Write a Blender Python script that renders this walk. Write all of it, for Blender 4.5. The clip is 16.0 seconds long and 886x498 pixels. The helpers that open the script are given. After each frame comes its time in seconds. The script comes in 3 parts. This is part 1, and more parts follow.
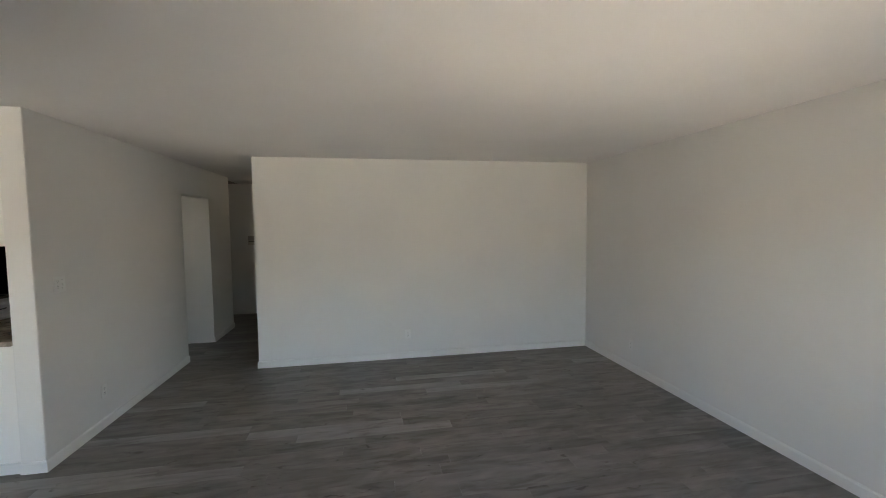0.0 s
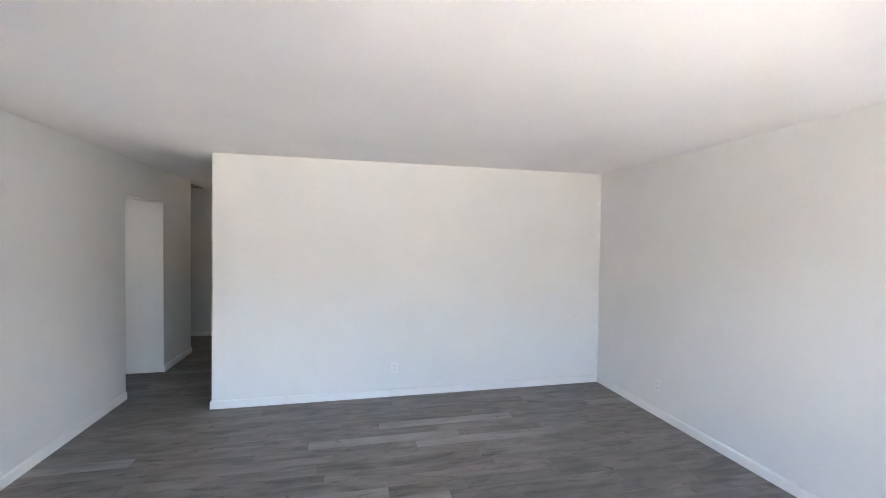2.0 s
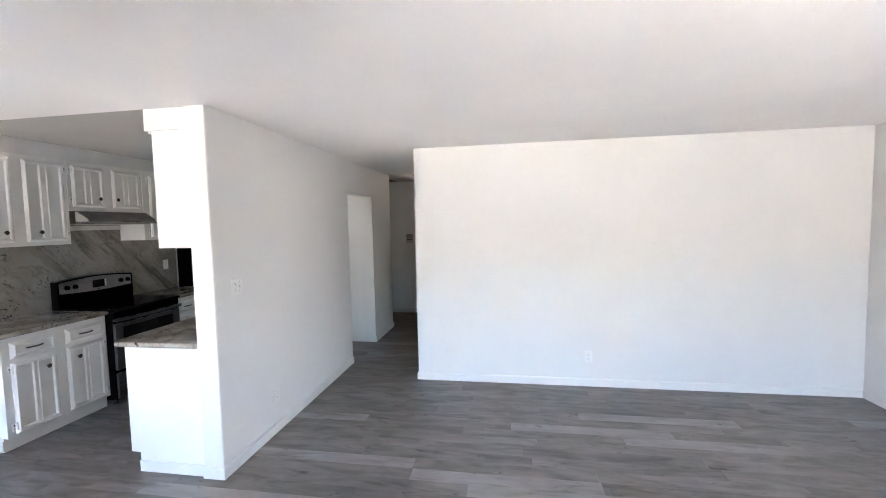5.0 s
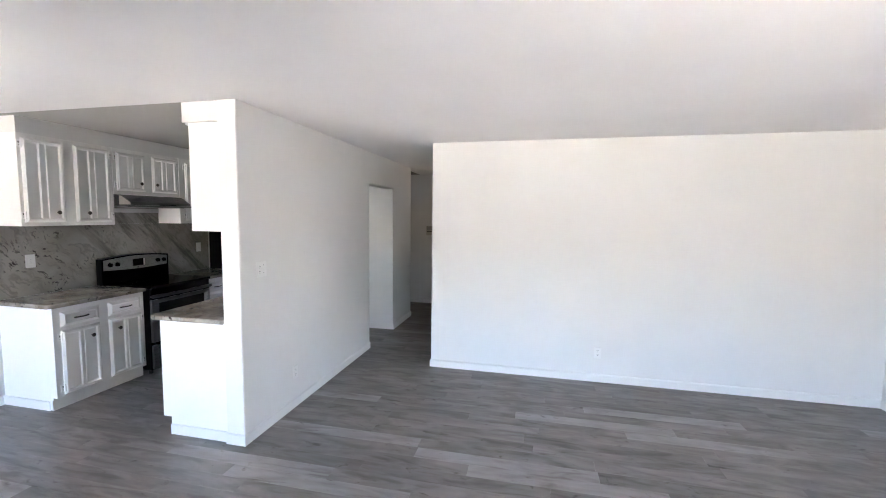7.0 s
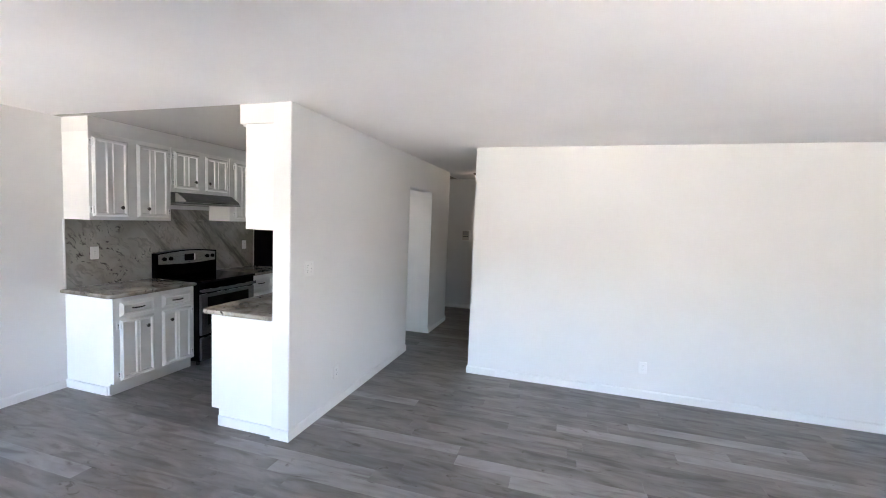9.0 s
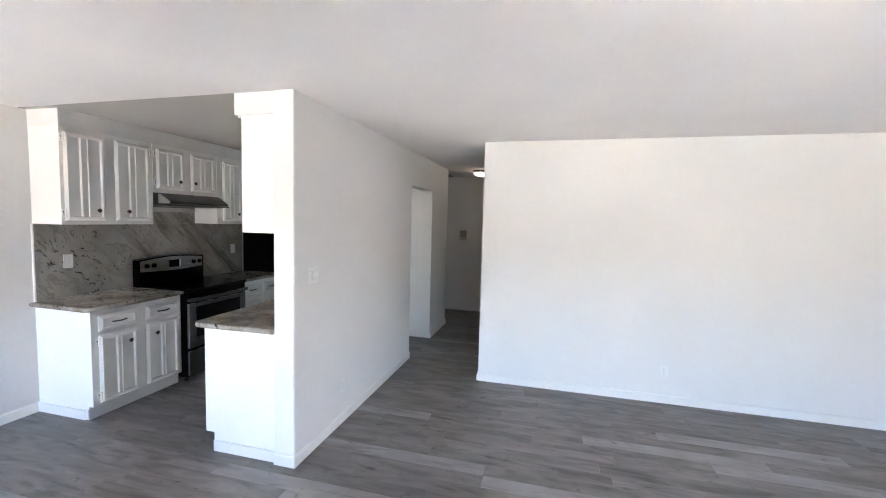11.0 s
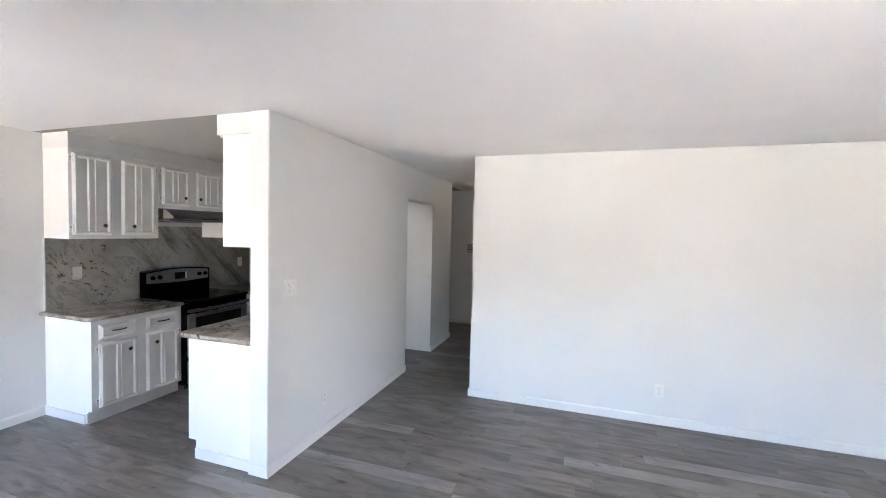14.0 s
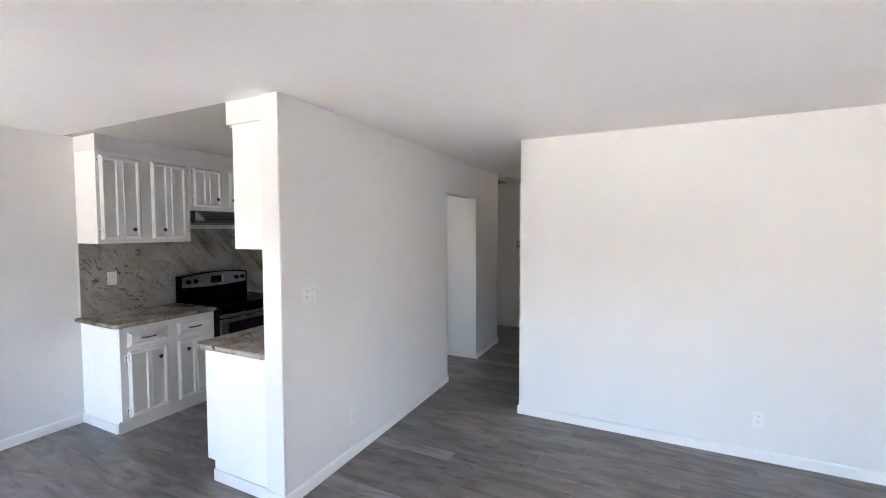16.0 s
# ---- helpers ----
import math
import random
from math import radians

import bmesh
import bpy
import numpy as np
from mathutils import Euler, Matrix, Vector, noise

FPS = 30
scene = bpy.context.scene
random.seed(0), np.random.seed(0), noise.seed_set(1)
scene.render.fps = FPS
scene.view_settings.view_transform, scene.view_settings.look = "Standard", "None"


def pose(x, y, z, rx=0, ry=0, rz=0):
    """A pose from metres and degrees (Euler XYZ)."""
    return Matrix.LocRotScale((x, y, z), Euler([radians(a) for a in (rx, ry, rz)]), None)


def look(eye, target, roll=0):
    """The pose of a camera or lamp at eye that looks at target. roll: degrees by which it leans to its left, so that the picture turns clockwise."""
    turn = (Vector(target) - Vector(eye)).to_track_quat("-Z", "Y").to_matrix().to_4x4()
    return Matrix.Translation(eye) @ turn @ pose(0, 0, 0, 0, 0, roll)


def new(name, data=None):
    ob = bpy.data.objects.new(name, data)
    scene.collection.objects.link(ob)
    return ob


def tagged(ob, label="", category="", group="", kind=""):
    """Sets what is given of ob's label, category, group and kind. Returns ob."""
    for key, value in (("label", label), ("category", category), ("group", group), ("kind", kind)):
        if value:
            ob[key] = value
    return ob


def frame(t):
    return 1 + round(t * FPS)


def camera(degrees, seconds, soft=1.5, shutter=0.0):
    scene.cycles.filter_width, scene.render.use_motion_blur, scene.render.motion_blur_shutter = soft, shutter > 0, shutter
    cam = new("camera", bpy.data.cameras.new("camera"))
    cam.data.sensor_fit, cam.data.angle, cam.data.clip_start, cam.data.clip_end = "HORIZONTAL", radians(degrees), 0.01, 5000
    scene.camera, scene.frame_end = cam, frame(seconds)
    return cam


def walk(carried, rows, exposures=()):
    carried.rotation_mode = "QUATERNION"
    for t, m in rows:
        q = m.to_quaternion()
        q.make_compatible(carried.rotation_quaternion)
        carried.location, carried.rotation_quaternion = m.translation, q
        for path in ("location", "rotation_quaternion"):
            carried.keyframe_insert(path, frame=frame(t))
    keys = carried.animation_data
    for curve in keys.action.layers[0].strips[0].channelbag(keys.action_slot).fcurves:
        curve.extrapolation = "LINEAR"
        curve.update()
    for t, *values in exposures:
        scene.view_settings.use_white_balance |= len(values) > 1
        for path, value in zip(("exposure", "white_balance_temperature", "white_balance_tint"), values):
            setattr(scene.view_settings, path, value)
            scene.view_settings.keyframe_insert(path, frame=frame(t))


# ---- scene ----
cam = camera(94.7, 16.0, soft=1.0)
PATH = [
    (0, (0.066, -0.018, 1.656), (0.432, 1.945, 1.534), -0.6),
    (0.5, (0.174, 0.147, 1.652), (0.613, 2.095, 1.533), -0.6),
    (1, (0.216, 0.257, 1.648), (0.769, 2.175, 1.519), -0.5),
    (1.5, (0.176, 0.474, 1.658), (0.864, 2.351, 1.596), -0.1),
    (2, (0.067, 0.71, 1.648), (0.516, 2.659, 1.603), 0.8),
    (2.5, (0.017, 0.719, 1.661), (0.071, 2.716, 1.575), 1.4),
    (3, (-0.028, 0.722, 1.66), (-0.15, 2.715, 1.56), 0.9),
    (3.5, (-0.189, 0.801, 1.661), (-0.339, 2.792, 1.541), -0.1),
    (4, (-0.263, 0.814, 1.677), (-0.477, 2.799, 1.558), -0.8),
    (6.5, (-0.125, 0.696, 1.657), (-0.531, 2.648, 1.499), -0.1),
    (7, (-0.113, 0.678, 1.666), (-0.55, 2.623, 1.505), 0.6),
    (7.5, (-0.126, 0.672, 1.657), (-0.613, 2.605, 1.504), 1.3),
    (8, (-0.161, 0.658, 1.669), (-0.706, 2.576, 1.517), 1.9),
    (8.5, (-0.183, 0.651, 1.665), (-0.758, 2.561, 1.524), 2.2),
    (11, (-0.542, 0.856, 1.654), (-1.043, 2.787, 1.512), 1.4),
    (11.5, (-0.533, 0.854, 1.667), (-0.965, 2.802, 1.534), 1.4),
    (12, (-0.533, 0.845, 1.665), (-0.927, 2.802, 1.54), 1.3),
    (12.5, (-0.513, 0.844, 1.672), (-0.902, 2.802, 1.563), 1.3),
    (13, (-0.465, 0.865, 1.664), (-0.915, 2.811, 1.571), 1.2),
    (13.5, (-0.294, 0.9, 1.678), (-0.845, 2.821, 1.604), 1.3),
    (14, (-0.175, 0.95, 1.674), (-0.809, 2.845, 1.591), 1.3),
    (14.5, (-0.192, 1.031, 1.658), (-0.89, 2.903, 1.565), 1.0),
    (15, (-0.293, 1.156, 1.676), (-1.046, 3.006, 1.588), 0.5),
    (15.5, (-0.329, 1.266, 1.662), (-1.132, 3.094, 1.546), 0.0),
    (16, (-0.247, 1.415, 1.657), (-1.114, 3.215, 1.562), -0.1),
]
EXPOSURES = [(0.0, 4.2, 7800, 10), (0.5, 4.84, 7000, 12), (1.0, 5.12, 6950, 14), (1.5, 5.3, 6750, 14), (2.0, 5.38, 6750, 14), (3.0, 5.7, 6750, 15), (4.0, 5.79, 6750, 15), (7.0, 5.73, 6750, 15), (14.0, 5.7, 6750, 15), (16.0, 5.64, 6750, 15)]
walk(cam, [(t, look(eye, target, roll)) for t, eye, target, roll in PATH], EXPOSURES)

# ---- world and sun ----
SUN_EL, SUN_AZ = 52.0, 95.0
world = bpy.data.worlds.new("sky_world")
scene.world = world
world.use_nodes = True
wn = world.node_tree
sky = wn.nodes.new("ShaderNodeTexSky")
sky.sky_type = "NISHITA"
sky.sun_disc = False
sky.sun_elevation, sky.sun_rotation = radians(SUN_EL), radians(SUN_AZ)
background = next(n for n in wn.nodes if n.type == "BACKGROUND")
wn.links.new(sky.outputs["Color"], background.inputs["Color"])
background.inputs["Strength"].default_value = 0.15

sun_data = bpy.data.lights.new("sun", "SUN")
sun_data.energy, sun_data.angle, sun_data.color = 2.7, radians(0.5), (1.0, 0.95, 0.88)
sun = new("sun", sun_data)
sun_dir = Vector((math.sin(radians(SUN_AZ)) * math.cos(radians(SUN_EL)), math.cos(radians(SUN_AZ)) * math.cos(radians(SUN_EL)), math.sin(radians(SUN_EL))))
sun.matrix_world = look(Vector((0, -6, 0)) + sun_dir * 30, (0, -6, 0))

lamp_data = bpy.data.lights.new("hall_bulb", "POINT")
lamp_data.energy, lamp_data.color, lamp_data.shadow_soft_size = 0.022, (1.0, 0.85, 0.68), 0.05
hall_bulb = new("hall_bulb", lamp_data)

# ---- plan ----
CEIL = 2.44
X_LEFT, X_RIGHT = -4.56, 2.94
Y_BACK, Y_FAR = -0.65, 4.97
X_DIV, X_DIV_K = -2.11, -2.256
Y_END, Y_DOOR_A, Y_DOOR_B, Y_HALL = 3.13, 5.39, 6.25, 7.12
X_HALL, Y_HALL_END, X_HALL_LEFT = -1.2, 8.18, -4.56
DOOR_TOP = 2.05
WINDOWS, WIN_TOP = ((-4.50, -2.90), (-0.05, 2.20)), 2.15

# ---- materials ----


def nodes_of(name, rough=0.5, metal=0.0, color=(0.8, 0.8, 0.8), spec=0.5):
    m = bpy.data.materials.new(name)
    m.use_nodes = True
    nt = m.node_tree
    b = next(n for n in nt.nodes if n.type == "BSDF_PRINCIPLED")
    b.inputs["Base Color"].default_value = (*color, 1)
    b.inputs["Roughness"].default_value = rough
    b.inputs["Metallic"].default_value = metal
    b.inputs["Specular IOR Level"].default_value = spec
    return m, nt, b


def add(nt, kind, **values):
    n = nt.nodes.new(kind)
    for key, value in values.items():
        n.inputs[key.replace("_", " ")].default_value = value
    return n


def ramp_node(nt, source, stops):
    r = nt.nodes.new("ShaderNodeValToRGB")
    nt.links.new(source, r.inputs["Fac"])
    while len(r.color_ramp.elements) < len(stops):
        r.color_ramp.elements.new(0.5)
    for e, (p, c) in zip(r.color_ramp.elements, stops):
        e.position, e.color = p, (*c, 1)
    return r


def mapped(nt, scale=(1, 1, 1), rot=(0, 0, 0), coord="Position"):
    geo = nt.nodes.new("ShaderNodeNewGeometry")
    mp = nt.nodes.new("ShaderNodeMapping")
    mp.inputs["Scale"].default_value = scale
    mp.inputs["Rotation"].default_value = [radians(a) for a in rot]
    nt.links.new(geo.outputs[coord], mp.inputs["Vector"])
    return mp


def painted(name, color, rough, bump=0.15, scale=220.0, spec=0.5, vary=0.02, dist=0.001):
    """Paint with a fine roller texture and faint large-scale unevenness."""
    m, nt, b = nodes_of(name, rough, 0, color, spec)
    mp = mapped(nt)
    fine = add(nt, "ShaderNodeTexNoise", Scale=scale, Detail=3.0)
    big = add(nt, "ShaderNodeTexNoise", Scale=1.3, Detail=4.0)
    for n in (fine, big):
        nt.links.new(mp.outputs[0], n.inputs["Vector"])
    lo = tuple(c * (1 - vary) for c in color)
    hi = tuple(min(1.0, c * (1 + vary)) for c in color)
    r = ramp_node(nt, big.outputs["Fac"], [(0.35, lo), (0.65, hi)])
    nt.links.new(r.outputs[0], b.inputs["Base Color"])
    bp = add(nt, "ShaderNodeBump", Strength=bump, Distance=dist)
    nt.links.new(fine.outputs["Fac"], bp.inputs["Height"])
    nt.links.new(bp.outputs[0], b.inputs["Normal"])
    return m


WALL = painted("wall_paint", (0.715, 0.700, 0.683), 0.6, 0.25, 160, 0.3)
CEILING = painted("ceiling_paint", (0.80, 0.78, 0.772), 0.9, 0.3, 120, 0.1)
# Gloss paint; base tone lowered to stand in for the kitchen's dimmer light.
KCEIL = painted("kitchen_ceiling_gloss_dimmed", (0.56, 0.54, 0.50), 0.22, 0.12, 40, 0.9, 0.03, 0.0015)
TRIM = painted("trim_semigloss", (0.735, 0.722, 0.706), 0.45, 0.08, 120, 0.5)
CAB = painted("cabinet_paint", (0.80, 0.783, 0.758), 0.38, 0.15, 90, 0.5, 0.03)
PLASTIC, _, _ = nodes_of("white_plastic", 0.4, 0, (0.75, 0.74, 0.725), 0.3)
HINGEWHITE, _, _ = nodes_of("hinge_enamel", 0.3, 0, (0.86, 0.85, 0.83), 0.5)
DARKHOLE, _, _ = nodes_of("dark_slot", 0.6, 0, (0.03, 0.03, 0.03))
PEWTER, _, _ = nodes_of("dark_pewter", 0.42, 0.9, (0.075, 0.068, 0.062))
BLACKGLASS, _, _ = nodes_of("black_glass", 0.10, 0, (0.002, 0.002, 0.0025), 0.15)
BLACKMETAL, _, _ = nodes_of("black_enamel", 0.3, 0, (0.0015, 0.0015, 0.002), 0.05)
RUBBER, _, _ = nodes_of("black_rubber", 0.7, 0, (0.015, 0.015, 0.015))
GREYPLASTIC, _, _ = nodes_of("grey_plastic", 0.5, 0, (0.30, 0.29, 0.27))
# Beige of the intercom case; also the painted-in light on the hood side.
BEIGE_AND_LIT, _, _ = nodes_of("beige_plastic_and_lit_steel", 0.5, 0, (0.45, 0.42, 0.37))
BRONZE, _, _ = nodes_of("bronze_metal", 0.4, 0.8, (0.10, 0.07, 0.05))
INKGREY, _, _ = nodes_of("panel_print", 0.5, 0, (0.03, 0.03, 0.03))


def stainless(name, tone):
    m, nt, b = nodes_of(name, 0.28, 1.0, (tone, tone * 0.985, tone * 0.97))
    mp = mapped(nt, (8, 8, 600))
    n = add(nt, "ShaderNodeTexNoise", Scale=1.0, Detail=3.0)
    nt.links.new(mp.outputs[0], n.inputs["Vector"])
    r = ramp_node(nt, n.outputs["Fac"], [(0.3, (0.22,) * 3), (0.7, (0.38,) * 3)])
    nt.links.new(r.outputs[0], b.inputs["Roughness"])
    return m


STEEL = stainless("brushed_stainless", 0.24)
DOORSTEEL = stainless("dark_oven_stainless", 0.13)
HOODSTEEL = stainless("dark_brushed_stainless", 0.19)


def plank_material(name, lo, mid, hi):
    """Grey oak vinyl: long grain along x, smoky patches, a few knots; each plank its own cut."""
    m, nt, b = nodes_of(name, 0.42, 0, mid, 0.4)
    info = nt.nodes.new("ShaderNodeObjectInfo")
    geo = nt.nodes.new("ShaderNodeNewGeometry")
    s = nt.nodes.new("ShaderNodeMath")
    s.operation = "ADD"
    nt.links.new(info.outputs["Random"], s.inputs[0])
    nt.links.new(geo.outputs["Random Per Island"], s.inputs[1])
    comb = nt.nodes.new("ShaderNodeCombineXYZ")
    for k, f in (("X", 37.0), ("Y", 91.0), ("Z", 53.0)):
        mul = nt.nodes.new("ShaderNodeMath")
        mul.operation = "MULTIPLY"
        mul.inputs[1].default_value = f
        nt.links.new(s.outputs[0], mul.inputs[0])
        nt.links.new(mul.outputs[0], comb.inputs[k])
    va = nt.nodes.new("ShaderNodeVectorMath")
    va.operation = "ADD"
    nt.links.new(geo.outputs["Position"], va.inputs[0])
    nt.links.new(comb.outputs[0], va.inputs[1])

    def stretched(sx, sy, scale, detail, distort=0.0):
        mp = nt.nodes.new("ShaderNodeMapping")
        mp.inputs["Scale"].default_value = (sx, sy, 1)
        nt.links.new(va.outputs[0], mp.inputs["Vector"])
        n = add(nt, "ShaderNodeTexNoise", Scale=scale, Detail=detail, Distortion=distort)
        nt.links.new(mp.outputs[0], n.inputs["Vector"])
        return n

    grain = stretched(0.9, 14.0, 2.2, 5.0, 0.5)
    cloud = stretched(1.3, 3.4, 2.0, 3.5, 1.0)
    knots = stretched(2.2, 5.0, 2.6, 4.5, 1.6)
    smoke = stretched(0.9, 5.0, 1.9, 4.5, 1.3)
    base = ramp_node(nt, cloud.outputs["Fac"], [(0.32, lo), (0.5, mid), (0.68, hi)])
    g = ramp_node(nt, grain.outputs["Fac"], [(0.30, (0.94, 0.93, 0.92)), (0.5, (1.0,) * 3), (0.75, (1.025,) * 3)])
    k = ramp_node(nt, knots.outputs["Fac"], [(0.275, (0.46, 0.41, 0.38)), (0.32, (0.80, 0.77, 0.75)), (0.38, (1.0, 1.0, 1.0))])
    sm = ramp_node(nt, smoke.outputs["Fac"], [(0.34, (0.68, 0.645, 0.62)), (0.46, (1.0, 1.0, 1.0)), (0.66, (1.10, 1.09, 1.08))])
    last = base.outputs[0]
    for other in (g, k, sm):
        mix = nt.nodes.new("ShaderNodeMix")
        mix.data_type, mix.blend_type = "RGBA", "MULTIPLY"
        mix.inputs[0].default_value = 1.0
        nt.links.new(last, mix.inputs[6])
        nt.links.new(other.outputs[0], mix.inputs[7])
        last = mix.outputs[2]
    nt.links.new(last, b.inputs["Base Color"])
    rr = ramp_node(nt, grain.outputs["Fac"], [(0.2, (0.42,) * 3), (0.8, (0.28,) * 3)])
    nt.links.new(rr.outputs[0], b.inputs["Roughness"])
    bp = add(nt, "ShaderNodeBump", Strength=0.25, Distance=0.0006)
    nt.links.new(grain.outputs["Fac"], bp.inputs["Height"])
    nt.links.new(bp.outputs[0], b.inputs["Normal"])
    return m


PLANK_MID = plank_material("plank_grey_mid", (0.116, 0.101, 0.089), (0.162, 0.144, 0.130), (0.204, 0.184, 0.169))
PLANK_DARK = plank_material("plank_grey_dark", (0.102, 0.088, 0.078), (0.138, 0.122, 0.110), (0.170, 0.153, 0.140))
PLANK_LIGHT = plank_material("plank_grey_light", (0.190, 0.174, 0.160), (0.237, 0.220, 0.205), (0.275, 0.257, 0.242))


def stone(name, base_lo, base_hi, vein, fleck, tilt, stretch, scales, gloss, wander, amounts, streaks=None):
    """Pale quartzite: cloudy ground, diagonal wispy veins, and clusters of dark flecks."""
    m, nt, b = nodes_of(name, gloss, 0, base_hi, 0.5)
    mp = mapped(nt, (1, 1, 1), tilt)
    warp = add(nt, "ShaderNodeTexNoise", Scale=scales[0], Detail=4.0)
    nt.links.new(mp.outputs[0], warp.inputs["Vector"])
    mixv = nt.nodes.new("ShaderNodeMix")
    mixv.data_type, mixv.blend_type = "RGBA", "LINEAR_LIGHT"
    mixv.inputs[0].default_value = wander
    nt.links.new(mp.outputs[0], mixv.inputs[6])
    nt.links.new(warp.outputs["Color"], mixv.inputs[7])
    st = nt.nodes.new("ShaderNodeMapping")
    st.inputs["Scale"].default_value = stretch
    nt.links.new(mixv.outputs[2], st.inputs["Vector"])

    def noise_at(scale, detail, source, rough=0.55):
        n = add(nt, "ShaderNodeTexNoise", Scale=scale, Detail=detail, Roughness=rough)
        nt.links.new(source, n.inputs["Vector"])
        return n.outputs["Fac"]

    def product(a, c):
        f = nt.nodes.new("ShaderNodeMath")
        f.operation = "MULTIPLY"
        nt.links.new(a, f.inputs[0])
        if isinstance(c, float):
            f.inputs[1].default_value = c
        else:
            nt.links.new(c, f.inputs[1])
        return f.outputs[0]

    black, white = (0, 0, 0), (1, 1, 1)
    cloud = noise_at(scales[1], 5.0, mixv.outputs[2])
    veins = noise_at(scales[2], 6.0, st.outputs[0])
    flecks = noise_at(scales[3], 4.0, st.outputs[0], 0.6)
    clump = noise_at(scales[4], 2.0, mp.outputs[0])
    base = ramp_node(nt, cloud, [(0.35, base_lo), (0.62, base_hi)])
    line = ramp_node(nt, veins, [(0.465, black), (0.497, white), (0.503, white), (0.525, black)])
    dots = ramp_node(nt, flecks, [(0.565, black), (0.62, white)])
    where = ramp_node(nt, clump, [(0.46, black), (0.58, white)])
    elsewhere = ramp_node(nt, clump, [(0.40, white), (0.60, (0.25,) * 3)])
    last = base.outputs[0]
    speckle = product(dots.outputs[0], where.outputs[0])
    if streaks is not None:
        y0, y1, amount, tone = streaks
        sep = nt.nodes.new("ShaderNodeSeparateXYZ")
        nt.links.new(mapped(nt).outputs[0], sep.inputs[0])
        zone, plain = (nt.nodes.new("ShaderNodeMapRange") for _ in range(2))
        for z in (zone, plain):
            z.inputs["From Min"].default_value, z.inputs["From Max"].default_value = y0, y1
            nt.links.new(sep.outputs["Y"], z.inputs["Value"])
        plain.inputs["To Min"].default_value, plain.inputs["To Max"].default_value = 1.0, 0.3
        speckle = product(speckle, plain.outputs["Result"])
    for fac, col in ((product(product(line.outputs[0], elsewhere.outputs[0]), amounts[0]), vein), (product(speckle, amounts[1]), fleck)):
        mix = nt.nodes.new("ShaderNodeMix")
        mix.data_type = "RGBA"
        nt.links.new(fac, mix.inputs[0])
        nt.links.new(last, mix.inputs[6])
        mix.inputs[7].default_value = (*col, 1)
        last = mix.outputs[2]
    if streaks is not None:
        long = nt.nodes.new("ShaderNodeMapping")
        long.inputs["Scale"].default_value = (1.0, 0.42, 3.6)
        nt.links.new(mp.outputs[0], long.inputs["Vector"])
        band = ramp_node(nt, noise_at(3.0, 7.0, long.outputs[0], 0.66), [(0.50, black), (0.57, (0.55,) * 3), (0.64, white)])
        mix = nt.nodes.new("ShaderNodeMix")
        mix.data_type = "RGBA"
        nt.links.new(product(product(band.outputs[0], zone.outputs["Result"]), amount), mix.inputs[0])
        nt.links.new(last, mix.inputs[6])
        mix.inputs[7].default_value = (*tone, 1)
        last = mix.outputs[2]
    nt.links.new(last, b.inputs["Base Color"])
    return m


SPLASH = stone("splash_stone", (0.265, 0.250, 0.218), (0.375, 0.355, 0.315), (0.13, 0.12, 0.11), (0.055, 0.046, 0.043),
               (47, 0, 0), (1.0, 0.75, 2.2), (4.5, 2.6, 2.2, 21.0, 3.1), 0.25, 0.11, (0.45, 0.95), (3.6, 4.3, 0.7, (0.085, 0.075, 0.068)))
COUNTER = stone("counter_stone", (0.235, 0.195, 0.155), (0.43, 0.385, 0.335), (0.10, 0.068, 0.05), (0.035, 0.022, 0.018),
                (0, 0, 25), (1.0, 2.0, 1.0), (4.0, 5.0, 4.0, 18.0, 7.0), 0.16, 0.12, (0.4, 0.95))
# Pale tone of the unseen slab that bounces sun indoors.
BOUNCESLAB = painted("bounce_slab_pale", (0.61, 0.55, 0.485), 0.9, 0.4, 30, 0.2, 0.12, 0.004)
DARKGROUND = painted("dark_outer_ground", (0.10, 0.10, 0.055), 0.95, 0.6, 30, 0.1, 0.25, 0.01)
# Tan of the unseen block that hides the low sky.
SKYBLOCK = painted("sky_block_tan", (0.24, 0.20, 0.16), 0.9, 0.5, 60, 0.2)
SUBFLOOR, _, _ = nodes_of("joint_dark", 0.8, 0, (0.03, 0.027, 0.025))

GLOW, gnt, gb = nodes_of("lit_frosted_glass", 0.4, 0, (0.9, 0.88, 0.84))
gb.inputs["Emission Color"].default_value = (1.0, 0.86, 0.70, 1)
gb.inputs["Emission Strength"].default_value = 0.06
PANE, pnt, pb = nodes_of("window_glass", 0.0, 0, (1, 1, 1))
clear = pnt.nodes.new("ShaderNodeBsdfTransparent")
clear.inputs["Color"].default_value = (0.97, 0.98, 0.97, 1)
shine = pnt.nodes.new("ShaderNodeBsdfGlossy")
shine.inputs["Roughness"].default_value = 0.02
fres = pnt.nodes.new("ShaderNodeFresnel")
fres.inputs["IOR"].default_value = 1.45
both = pnt.nodes.new("ShaderNodeMixShader")
pnt.links.new(fres.outputs[0], both.inputs[0])
pnt.links.new(clear.outputs[0], both.inputs[1])
pnt.links.new(shine.outputs[0], both.inputs[2])
pnt.links.new(both.outputs[0], next(n for n in pnt.nodes if n.type == "OUTPUT_MATERIAL").inputs["Surface"])

# ---- mesh helpers ----


